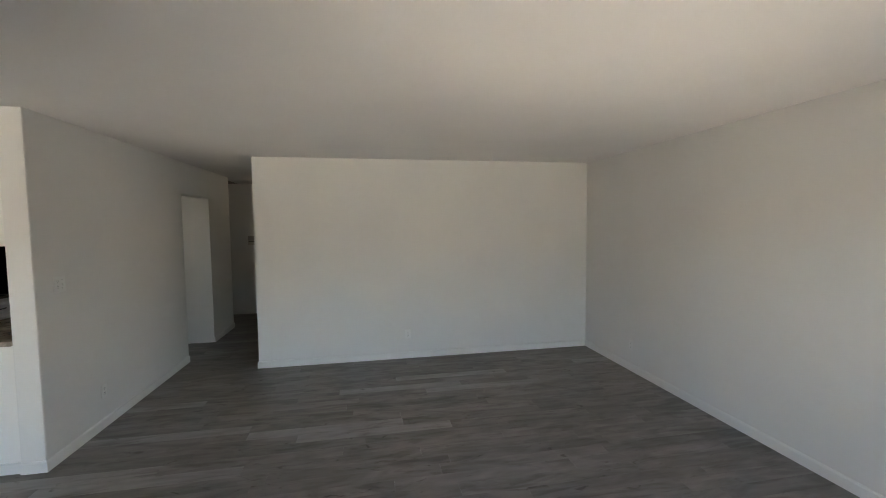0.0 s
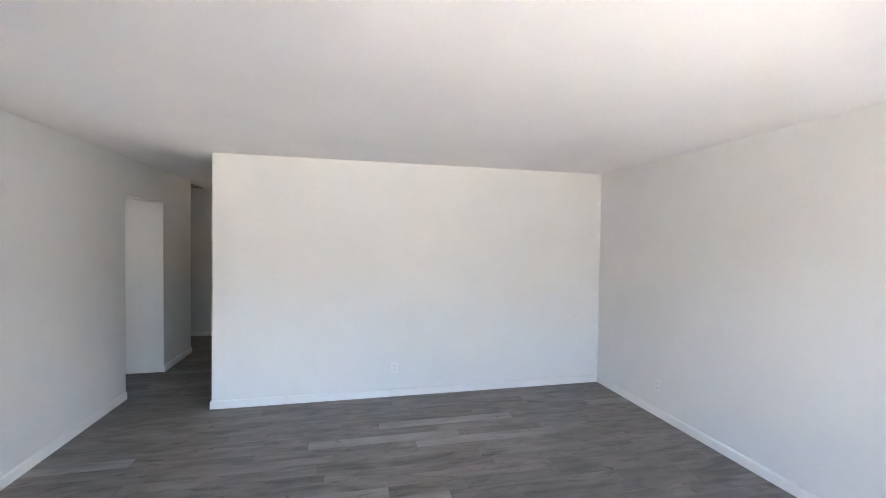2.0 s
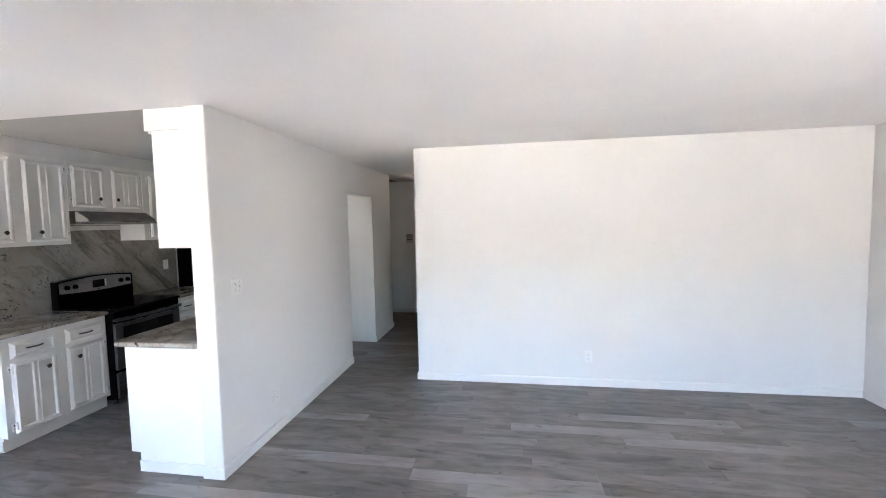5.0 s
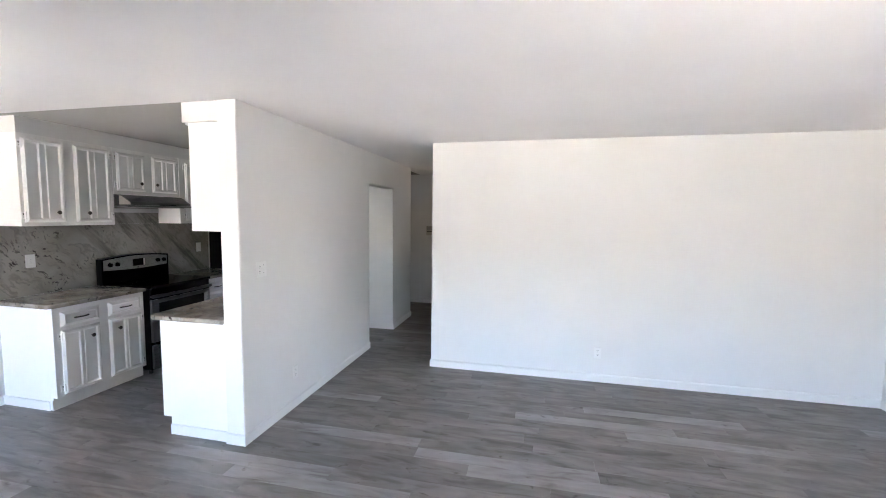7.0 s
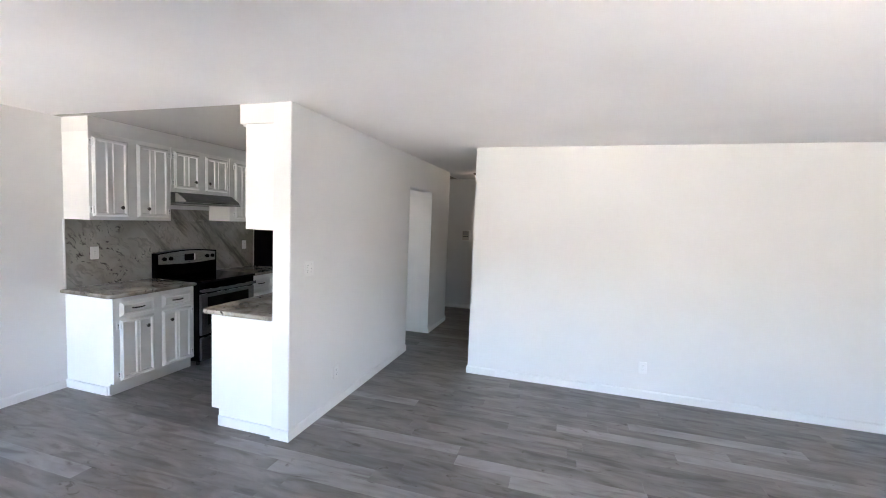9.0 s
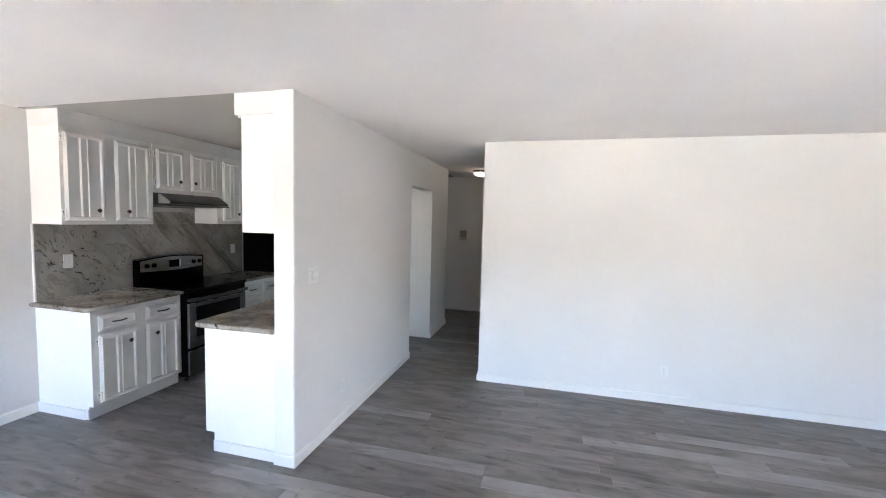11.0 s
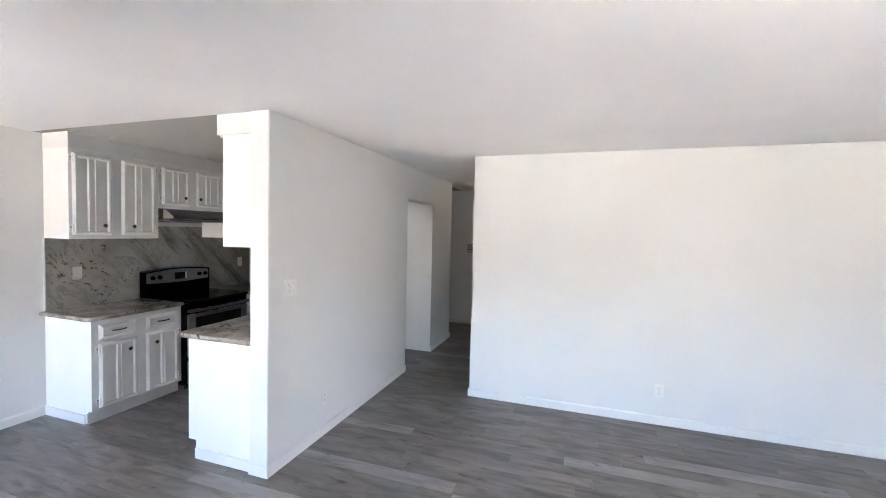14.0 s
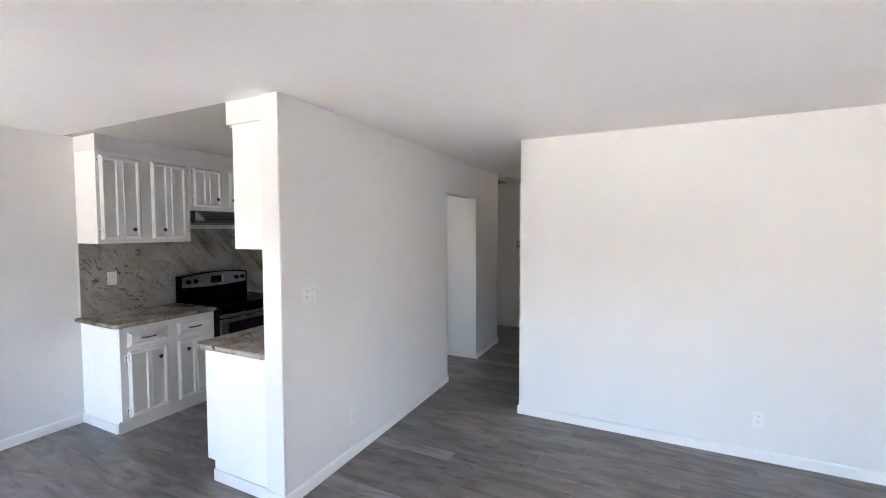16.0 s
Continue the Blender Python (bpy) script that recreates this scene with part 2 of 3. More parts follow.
def part(name, bm, material, parent=None, label="", category="", kind="", group="", at=None):
    """Links a bmesh as one mesh object, under a thing when parent is given."""
    bmesh.ops.recalc_face_normals(bm, faces=bm.faces)
    me = bpy.data.meshes.new(name)
    bm.to_mesh(me)
    bm.free()
    me.materials.append(material)
    ob = new(name, me)
    if at is not None:
        ob.matrix_world = Matrix.Translation(at)
    if parent is not None:
        ob.parent = parent
        if at is None:
            ob.matrix_parent_inverse = Matrix.Identity(4)
            ob.location = -world_place(parent)
        else:
            ob.matrix_parent_inverse = Matrix.Identity(4)
            ob.location = Vector(at) - world_place(parent)
    return tagged(ob, label, category, group, kind)


def world_place(ob):
    """Where an unturned thing or part stands."""
    p = Vector(ob.location)
    while ob.parent is not None:
        ob = ob.parent
        p += Vector(ob.location)
    return p


def thing(name, place, label, category, group="", kind=""):
    ob = new(name)
    ob.location = place
    return tagged(ob, label, category, group, kind)


def box(bm, lo, hi, bevel=0.0, segments=1):
    """Adds a box between two corners, its edges rounded by bevel."""
    c = [(a + b) / 2 for a, b in zip(lo, hi)]
    d = [abs(b - a) for a, b in zip(lo, hi)]
    made = bmesh.ops.create_cube(bm, size=1.0, matrix=Matrix.Translation(c) @ Matrix.Diagonal((*d, 1)))
    if bevel:
        edges = list({e for v in made["verts"] for e in v.link_edges})
        bmesh.ops.bevel(bm, geom=edges, offset=bevel, segments=segments, affect="EDGES", profile=0.5)
    return bm


def boxed(lo, hi, bevel=0.0, segments=1):
    return box(bmesh.new(), lo, hi, bevel, segments)


def cyl(bm, place, axis, radius, length, sides=20, radius2=None, bevel=0.0):
    """Adds a round bar or cone whose middle is at place."""
    turn = Vector((0, 0, 1)).rotation_difference(Vector(axis)).to_matrix().to_4x4()
    made = bmesh.ops.create_cone(bm, cap_ends=True, segments=sides, radius1=radius, radius2=radius if radius2 is None else radius2, depth=length, matrix=Matrix.Translation(place) @ turn)
    if bevel:
        edges = list({e for v in made["verts"] for f in v.link_faces if len(f.verts) > 4 for e in f.edges})
        bmesh.ops.bevel(bm, geom=edges, offset=bevel, segments=2, affect="EDGES")
    return bm


def prism(bm, outline, to3, a, b):
    """Sweeps a closed outline of (p, q) pairs from a to b; to3 turns (p, q, s) into a place."""
    ends = [[bm.verts.new(to3(p, q, s)) for p, q in outline] for s in (a, b)]
    bm.faces.new(ends[0])
    bm.faces.new(list(reversed(ends[1])))
    n = len(outline)
    for i in range(n):
        j = (i + 1) % n
        bm.faces.new((ends[0][i], ends[1][i], ends[1][j], ends[0][j]))
    return bm


def ring(bm, to3, u0, v0, u1, v1, profile):
    """A rectangular frame, mitred at its corners, from a profile of (inset, height) pairs."""
    loops = []
    for inset, height in profile:
        loops.append([bm.verts.new(to3(u, v, height)) for u, v in ((u0 + inset, v0 + inset), (u1 - inset, v0 + inset), (u1 - inset, v1 - inset), (u0 + inset, v1 - inset))])
    for a, b in zip(loops, loops[1:]):
        for i in range(4):
            j = (i + 1) % 4
            bm.faces.new((a[i], a[j], b[j], b[i]))
    return bm, loops[-1]


# ---- walls, floor, ceiling ----


def wall(name, lo, hi, material=WALL, label="smooth white painted plaster wall"):
    return part(name, boxed(lo, hi), material, label=label, category="wall", kind="structure")


T = 0.15
slab = part("floor", boxed((X_LEFT - T, Y_BACK - T, -0.15), (X_RIGHT + T, Y_HALL_END + T, -0.006)), SUBFLOOR, label="grey oak vinyl plank floor", category="floor", kind="structure")
wall("wall_left", (X_LEFT - T, Y_BACK, -0.006), (X_LEFT, Y_DOOR_B + T, CEIL))
wall("wall_right", (X_RIGHT, Y_BACK, -0.006), (X_RIGHT + T, Y_FAR + T, CEIL))
wall("wall_far", (X_HALL, Y_FAR, -0.006), (X_RIGHT, Y_FAR + T, CEIL))
wall("wall_hall_right", (X_HALL, Y_FAR + T, -0.006), (X_HALL + T, Y_HALL, CEIL))
wall("wall_hall_front", (X_HALL + T, Y_HALL - T, -0.006), (X_RIGHT, Y_HALL, CEIL))
wall("wall_hall_end_right", (X_RIGHT, Y_HALL - T, -0.006), (X_RIGHT + T, Y_HALL_END + T, CEIL))
wall("wall_hall_end", (X_HALL_LEFT - T, Y_HALL_END, -0.006), (X_RIGHT, Y_HALL_END + T, CEIL))
wall("wall_hall_left", (X_HALL_LEFT - T, Y_HALL, -0.006), (X_HALL_LEFT, Y_HALL_END, CEIL))


def divider():
    """The wall between the kitchen and the living room, with the doorway cut through."""
    bm = bmesh.new()
    outline = [(Y_END, -0.006), (Y_DOOR_A, -0.006), (Y_DOOR_A, DOOR_TOP), (Y_DOOR_B, DOOR_TOP), (Y_DOOR_B, CEIL), (Y_END, CEIL)]
    prism(bm, outline, lambda p, q, s: (s, p, q), X_DIV_K, X_DIV)
    return part("wall_divider", bm, WALL, label="white plaster dividing wall with a plain doorway", category="wall", kind="structure")


divider()
wall("wall_kitchen_back", (X_LEFT, Y_DOOR_B, -0.006), (X_DIV_K, Y_DOOR_B + T, CEIL))
wall("wall_hall_side", (X_DIV_K, Y_DOOR_B, -0.006), (X_DIV, Y_HALL, CEIL))
wall("wall_hall_back", (X_HALL_LEFT, Y_HALL - T, -0.006), (X_DIV_K, Y_HALL, CEIL))
wall("wall_back_left", (X_LEFT - T, Y_BACK - T, -0.006), (WINDOWS[0][0], Y_BACK, CEIL))
wall("wall_back_middle", (WINDOWS[0][1], Y_BACK - T, -0.006), (WINDOWS[1][0], Y_BACK, CEIL))
wall("wall_back_right", (WINDOWS[1][1], Y_BACK - T, -0.006), (X_RIGHT + T, Y_BACK, CEIL))
for a, b in WINDOWS:
    wall("wall_back_head", (a, Y_BACK - T, WIN_TOP), (b, Y_BACK, CEIL))

part("ceiling", boxed((X_LEFT - T, Y_BACK - T, CEIL), (X_RIGHT + T, Y_END, CEIL + 0.2)), CEILING, label="flat white painted ceiling", category="ceiling", kind="structure")
part("ceiling_living_far", boxed((X_DIV_K, Y_END, CEIL), (X_RIGHT + T, Y_HALL_END + T, CEIL + 0.2)), CEILING, label="flat white painted ceiling", category="ceiling", kind="structure")
part("ceiling_kitchen", boxed((X_LEFT - T, Y_END, CEIL), (X_DIV_K, Y_HALL_END + T, CEIL + 0.2)), KCEIL, label="glossy kitchen ceiling with its dimness put into the colour", category="ceiling", kind="structure")

# ---- baseboards ----
BH, BT = 0.078, 0.013


def baseboard(path, flip=1):
    """A bevelled skirting along a line of floor points; the wall lies to its left when flip is 1."""
    bm = bmesh.new()
    profile = [(0, 0), (BT, 0), (BT, BH - 0.012), (BT * 0.45, BH), (0, BH)]
    pts = [Vector((x, y, 0)) for x, y in path]
    dirs = [(b - a).normalized() for a, b in zip(pts, pts[1:])]
    sides = [Vector((d.y, -d.x, 0)) * flip for d in dirs]
    loops = []
    for i, p in enumerate(pts):
        if i == 0:
            off = sides[0]
        elif i == len(pts) - 1:
            off = sides[-1]
        else:
            off = (sides[i - 1] + sides[i]) / (1 + sides[i - 1].dot(sides[i]))
        loops.append([bm.verts.new(p + off * o + Vector((0, 0, h))) for o, h in profile])
    n = len(profile)
    for a, b in zip(loops, loops[1:]):
        for k in range(n):
            j = (k + 1) % n
            bm.faces.new((a[k], b[k], b[j], a[j]))
    bm.faces.new(loops[0])
    bm.faces.new(list(reversed(loops[-1])))
    return part("baseboard", bm, TRIM, label="low white painted wooden baseboard", category="baseboard", kind="structure")


baseboard([(X_DIV_K, Y_END - 0.010), (X_DIV, Y_END - 0.010), (X_DIV, Y_DOOR_A)])
baseboard([(X_DIV, Y_DOOR_B), (X_DIV, Y_HALL), (X_HALL_LEFT, Y_HALL)])
baseboard([(X_HALL_LEFT, Y_HALL_END), (X_RIGHT, Y_HALL_END)])
baseboard([(X_HALL, Y_HALL), (X_HALL, Y_FAR), (X_RIGHT, Y_FAR), (X_RIGHT, Y_BACK)])
baseboard([(WINDOWS[1][0], Y_BACK), (WINDOWS[0][1], Y_BACK)])
baseboard([(X_RIGHT, Y_BACK), (WINDOWS[1][1], Y_BACK)])
baseboard([(X_LEFT, Y_BACK), (X_LEFT, 3.175)])
part("trim", boxed((X_DIV_K, Y_END - 0.010, 0), (X_DIV, Y_END, CEIL), 0.003), TRIM, label="white painted casing on the wall end", category="trim", kind="structure")

# ---- window behind ----


def window(name, x0, x1):
    w = thing(name, ((x0 + x1) / 2, Y_BACK - 0.08, 0), "white-framed sliding glass patio door, closed", "window", kind="structure")
    bm = bmesh.new()
    y0, y1 = Y_BACK - 0.12, Y_BACK - 0.04
    box(bm, (x0, y0, -0.006), (x1, y1, 0.04))
    box(bm, (x0, y0, WIN_TOP - 0.04), (x1, y1, WIN_TOP))
    mid = (x0 + x1) / 2
    for x in (x0, mid - 0.02, x1 - 0.04):
        box(bm, (x, y0, 0.04), (x + 0.04, y1, WIN_TOP - 0.04))
    part("window_frame", bm, TRIM, w)
    for a, b in ((x0 + 0.04, mid - 0.02), (mid + 0.02, x1 - 0.04)):
        p = part("pane", boxed((a, Y_BACK - 0.085, 0.04), (b, Y_BACK - 0.079, WIN_TOP - 0.04)), PANE, w, "clear glass pane")
        p.visible_shadow = False
    return w


for number, (a, b) in enumerate(WINDOWS):
    window("window_%d" % (number + 1), a, b)
# Unseen ground, made dark so little light bounces to the far wall.
part("ground", boxed((-600, -600, -0.5), (600, 600, -0.16)), DARKGROUND, label="unseen ground outside, kept dark to limit bounced light", category="ground", kind="structure")

# Unseen slab added beside the windows to throw sun up at the ceiling.
part("patio", boxed((-9, -6.5, -0.156), (8, Y_BACK - T - 0.003, -0.10)), BOUNCESLAB, label="unseen pale slab added to bounce sun indoors", category="patio", kind="structure")
# Unseen block, added only to cut low sky light off the upper walls.
part("building_opposite", boxed((-60, -32, -0.16), (60, -20, 4.4)), SKYBLOCK, label="unseen tan block added to cut off the low sky", category="building", kind="structure")

# ---- kitchen ----
X_BASE, X_UP = -3.965, -4.23
UP0, UP1, SOF = 1.545, 2.310, 2.30


def facing_plus(x0):
    return lambda u, v, h: (x0 + h, u, v)


def facing_minus(x0):
    return lambda u, v, h: (x0 - h, u, v)


def facing_front(y0):
    return lambda u, v, h: (u, y0 - h, v)


def face_box(to3, u0, v0, u1, v1, h0, h1, bevel=0.0):
    a, b = to3(u0, v0, h0), to3(u1, v1, h1)
    return boxed([min(p, q) for p, q in zip(a, b)], [max(p, q) for p, q in zip(a, b)], bevel)


def door_mesh(to3, u0, v0, u1, v1, halves):
    """A door with a wide bevelled outer edge, a sunk panel, and a two-ridged middle stile when halves is 2."""
    bm = bmesh.new()
    _, inner = ring(bm, to3, u0, v0, u1, v1, [(0.0, 0.0), (0.0, 0.008), (0.015, 0.023), (0.030, 0.023), (0.037, 0.009)])
    bm.faces.new(inner)
    if halves == 2:
        m = (u0 + u1) / 2
        a, b = (-0.041, 0.016) if v1 > 1.5 else (-0.024, 0.014)
        shape = [(a - 0.002, 0.008), (a + 0.005, 0.022), (a + 0.012, 0.022), (a + 0.016, 0.014), (b - 0.004, 0.014), (b, 0.022), (b + 0.008, 0.022), (b + 0.015, 0.008)]
        prism(bm, shape, lambda p, q, s: to3(m + p, s, q), v0 + 0.030, v1 - 0.030)
    return bm


def drawer_mesh(to3, u0, v0, u1, v1):
    bm = bmesh.new()
    _, inner = ring(bm, to3, u0, v0, u1, v1, [(0.0, 0.0), (0.0, 0.005), (0.024, 0.022), (0.028, 0.022), (0.034, 0.014)])
    bm.faces.new(inner)
    return bm


def knob(to3, u, v, parent):
    bm = bmesh.new()
    out = Vector(to3(0, 0, 1)) - Vector(to3(0, 0, 0))
    cyl(bm, to3(u, v, 0.026), out, 0.006, 0.016, 12)
    cyl(bm, to3(u, v, 0.038), out, 0.011, 0.010, 20, 0.0175, 0.002)
    cyl(bm, to3(u, v, 0.0445), out, 0.0175, 0.004, 20, 0.012)
    part("knob", bm, PEWTER, parent, "small dark pewter knob")


def pull(to3, u, v, parent, span=0.11):
    """An arched bar handle on two feet."""
    bm = bmesh.new()
    n = 10
    for i in range(n):
        a, b = (i / n - 0.5) * span, ((i + 1) / n - 0.5) * span
        ha, hb = 0.022 + 0.018 * math.cos(math.pi * a / span), 0.022 + 0.018 * math.cos(math.pi * b / span)
        p, q = Vector(to3(u + a, v, ha)), Vector(to3(u + b, v, hb))
        cyl(bm, (p + q) / 2, q - p, 0.0062, (q - p).length * 1.15, 10)
    out = Vector(to3(0, 0, 1)) - Vector(to3(0, 0, 0))
    for s in (-0.5, 0.5):
        cyl(bm, to3(u + s * span * 0.96, v, 0.018), out, 0.005, 0.016, 10)
    part("handle", bm, PEWTER, parent, "dark arched bar handle")


def hinge(to3, u, v, side, parent):
    """A painted exposed hinge: leaf on the frame, barrel, two dark screws."""
    bm = bmesh.new()
    w = 0.027
    a, b = (u - side * w, u) if side > 0 else (u, u + w)
    lo, hi = to3(a, v - 0.030, 0.0), to3(b, v + 0.030, 0.0060)
    box(bm, [min(p, q) for p, q in zip(lo, hi)], [max(p, q) for p, q in zip(lo, hi)], 0.001)
    up = (0, 0, 1)
    cyl(bm, to3(u, v, 0.010), up, 0.0075, 0.06, 12)
    h = part("hinge", bm, HINGEWHITE, parent, "white painted exposed hinge")
    bm = bmesh.new()
    out = Vector(to3(0, 0, 1)) - Vector(to3(0, 0, 0))
    for dv, r in ((-0.015, 0.0035), (0.012, 0.0045), (0.003, 0.004)):
        cyl(bm, to3(u - side * (0.010 + r), v + dv, 0.0065), out, r, 0.003, 10)
    return h, bm


def cabinet(name, to3, depth_to, u0, u1, v0, v1, doors, drawers, label, category, toe=None, panels=2, group=""):
    """A face-framed cabinet; doors: (u0, v0, u1, v1, hinge side, knob u, knob v)."""
    back = to3(u0, v0, -depth_to)
    front = to3(u1, v1, 0)
    lo = [min(p, q) for p, q in zip(back, front)]
    hi = [max(p, q) for p, q in zip(back, front)]
    base = ((lo[0] + hi[0]) / 2, (lo[1] + hi[1]) / 2, 0.0 if toe else lo[2])
    c = thing(name, base, label, category, group)
    part("body", boxed(lo, hi, 0.0015), CAB, c)
    if toe:
        a, b = to3(u0 + 0.001, 0, -depth_to), to3(u1 - 0.001, v0, -toe)
        part("toe_kick", boxed([min(p, q) for p, q in zip(a, b)], [max(p, q) for p, q in zip(a, b)]), CAB, c)
    for d0, e0, d1, e1, side, ku, kv in doors:
        d = part("door", door_mesh(to3, d0, e0, d1, e1, panels), CAB, c, "white door with two sunk panels")
        knob(to3, ku - 0.018, kv, d)
        edge = d0 if side > 0 else d1
        screws = bmesh.new()
        for hv in (e0 + 0.06, e1 - 0.05):
            _, bm = hinge(to3, edge, hv, side, d)
            me = bpy.data.meshes.new("tmp")
            bm.to_mesh(me)
            bm.free()
            screws.from_mesh(me)
            bpy.data.meshes.remove(me)
        part("screws", screws, DARKHOLE, d, "dark hinge screws", kind="stuff")
    for d0, e0, d1, e1 in drawers:
        d = part("drawer", drawer_mesh(to3, d0, e0, d1, e1), CAB, c, "white bevelled drawer front")
        pull(to3, (d0 + d1) / 2, (e0 + e1) / 2, d)
    return c


FL = facing_plus(X_BASE)
FU = facing_plus(X_UP)
FR = facing_minus(-2.83)
FRU = facing_minus(-2.51)
cabinet("base_cabinet", FL, 0.593, 3.190, 3.992, 0.108, 0.875,
        [(3.245, 0.125, 3.555, 0.672, 1, 3.494, 0.578), (3.638, 0.125, 3.953, 0.672, -1, 3.735, 0.578)],
        [(3.245, 0.703, 3.555, 0.830), (3.638, 0.703, 3.953, 0.830)],
        "white painted base cabinet with two drawers beside the stove", "base cabinet", toe=0.045)
cabinet("base_cabinet", FL, 0.593, 4.778, 5.485, 0.10, 0.875,
        [(4.82, 0.125, 5.12, 0.672, 1, 5.09, 0.578), (5.16, 0.125, 5.45, 0.672, -1, 5.21, 0.578)],
        [(4.82, 0.703, 5.12, 0.830), (5.16, 0.703, 5.45, 0.830)],
        "white painted base cabinet between the stove and fridge", "base cabinet", toe=0.03)
cabinet("wall_cabinet", FU, 0.328, 3.194, 3.960, UP0, UP1,
        [(3.220, 1.577, 3.522, 2.273, 1, 3.467, 1.662), (3.610, 1.577, 3.925, 2.273, -1, 3.717, 1.660)], [],
        "tall white wall cabinet with two doors over the counter", "wall cabinet")
cabinet("wall_cabinet", FU, 0.328, 3.962, 4.738, 1.852, UP1,
        [(3.998, 1.889, 4.300, 2.272, 1, 4.253, 1.972), (4.390, 1.889, 4.696, 2.272, -1, 4.435, 1.972)], [],
        "short white wall cabinet over the range hood", "wall cabinet")
cabinet("wall_cabinet", FU, 0.328, 4.740, 5.490, UP0, UP1,
        [(4.822, 1.577, 5.110, 2.265, 1, 5.06, 1.662), (5.15, 1.577, 5.44, 2.265, -1, 5.2, 1.662)], [],
        "tall white wall cabinet next to the fridge", "wall cabinet")
part("soffit", boxed((X_LEFT, 3.194, UP1), (X_UP + 0.0015, 5.49, CEIL)), WALL, label="white boxed soffit over the wall cabinets", category="soffit", kind="structure")
part("soffit", boxed((-2.557, 3.132, SOF + 0.002), (X_DIV_K, 5.36, CEIL)), WALL, label="white boxed soffit over the wall cabinets", category="soffit", kind="structure")
part("trim", boxed((-2.535, 3.134, SOF - 0.016), (-2.51, 5.35, SOF + 0.001), 0.004), TRIM, label="small white moulding under the soffit", category="trim", kind="structure")

for k in range(3):
    a = 3.137 + k * 0.735
    cabinet("wall_cabinet", FRU, 0.253, a, a + 0.733, 1.54, SOF,
            [(a + 0.04, 1.575, a + 0.355, 2.27, 1, a + 0.30, 1.66), (a + 0.375, 1.575, a + 0.69, 2.27, -1, a + 0.43, 1.66)], [],
            "white wall cabinet on the dividing wall over the counter", "wall cabinet", group="wall cabinets on the dividing wall")
    cabinet("base_cabinet", FR, 0.573, a, a + 0.733, 0.13, 0.875,
            [(a + 0.04, 0.155, a + 0.355, 0.672, 1, a + 0.30, 0.578), (a + 0.375, 0.155, a + 0.69, 0.672, -1, a + 0.43, 0.578)],
            [(a + 0.04, 0.703, a + 0.355, 0.83), (a + 0.375, 0.703, a + 0.69, 0.83)],
            "white base cabinet along the dividing wall", "base cabinet", toe=0.07, group="base cabinets on the dividing wall")
part("trim", boxed((-2.758, 3.124, 0), (X_DIV_K - 0.001, 3.1365, BH), 0.003), TRIM, label="low white skirting across the cabinet end", category="trim", kind="structure")
part("trim", boxed((X_LEFT + 0.001, 3.176, 0), (X_BASE - 0.070, 3.1895, BH), 0.003), TRIM, label="low white skirting across the cabinet end", category="trim", kind="structure")
part("trim", boxed((X_BASE - 0.068, 3.179, 0.012), (X_BASE - 0.0405, 3.1895, 0.090), 0.003), TRIM, label="short white end block of the toe kick", category="trim", kind="structure")


def worktop(x0, x1, y0, y1, round_corner, label, top=0.910, thick=0.034):
    """A stone slab with a bullnose edge and rounded free corners."""
    bm = bmesh.new()
    r = 0.03
    pts = []
    for cx, cy, sx, sy, key in ((x0, y0, 1, 1, "00"), (x1, y0, -1, 1, "10"), (x1, y1, -1, -1, "11"), (x0, y1, 1, -1, "01")):
        if key in round_corner:
            start = {"00": 180, "10": 270, "11": 0, "01": 90}[key]
            for i in range(6):
                a = radians(start + 90 * i / 5)
                pts.append((cx + sx * r + r * math.cos(a), cy + sy * r + r * math.sin(a)))
        else:
            pts.append((cx, cy))
    prism(bm, pts, lambda p, q, s: (p, q, s), top - thick, top)
    edges = [e for e in bm.edges if abs(e.verts[0].co.z - e.verts[1].co.z) < 1e-5]
    bmesh.ops.bevel(bm, geom=edges, offset=0.013, segments=4, affect="EDGES", profile=0.5)
    for f in bm.faces:
        f.smooth = len(f.verts) <= 4 and f.calc_area() < 0.02
    return part("worktop", bm, COUNTER, label=label, category="countertop")


worktop(X_LEFT + 0.002, -3.93, 3.150, 3.998, ("10",), "brown-veined pale stone countertop with a rounded edge")
worktop(X_LEFT + 0.002, -3.93, 4.775, 5.488, (), "pale stone countertop between stove and fridge")
worktop(-2.90, X_DIV_K - 0.002, 3.110, 5.345, ("00",), "brown-veined stone countertop running along the dividing wall")


def splash(lo, hi, label):
    return part("backsplash", boxed(lo, hi, 0.001), SPLASH, label=label, category="backsplash", kind="structure")


splash((X_LEFT + 0.001, 3.194, 0.911), (X_LEFT + 0.016, 5.488, UP0 - 0.001), "grey-white veined stone slab backsplash")
splash((X_LEFT + 0.001, 3.963, UP0), (X_LEFT + 0.0155, 4.737, 1.851), "grey-white veined stone slab behind the hood")
part("trim", boxed((X_LEFT + 0.016, 3.963, 1.668), (X_LEFT + 0.024, 4.737, 1.715), 0.002), TRIM, label="pale strip on the wall under the hood", category="trim", kind="structure")
part("trim", boxed((X_LEFT + 0.001, 3.183, 0.911), (X_LEFT + 0.018, 3.193, UP0 - 0.001), 0.002), TRIM, label="thin white edge strip of the backsplash", category="trim", kind="structure")


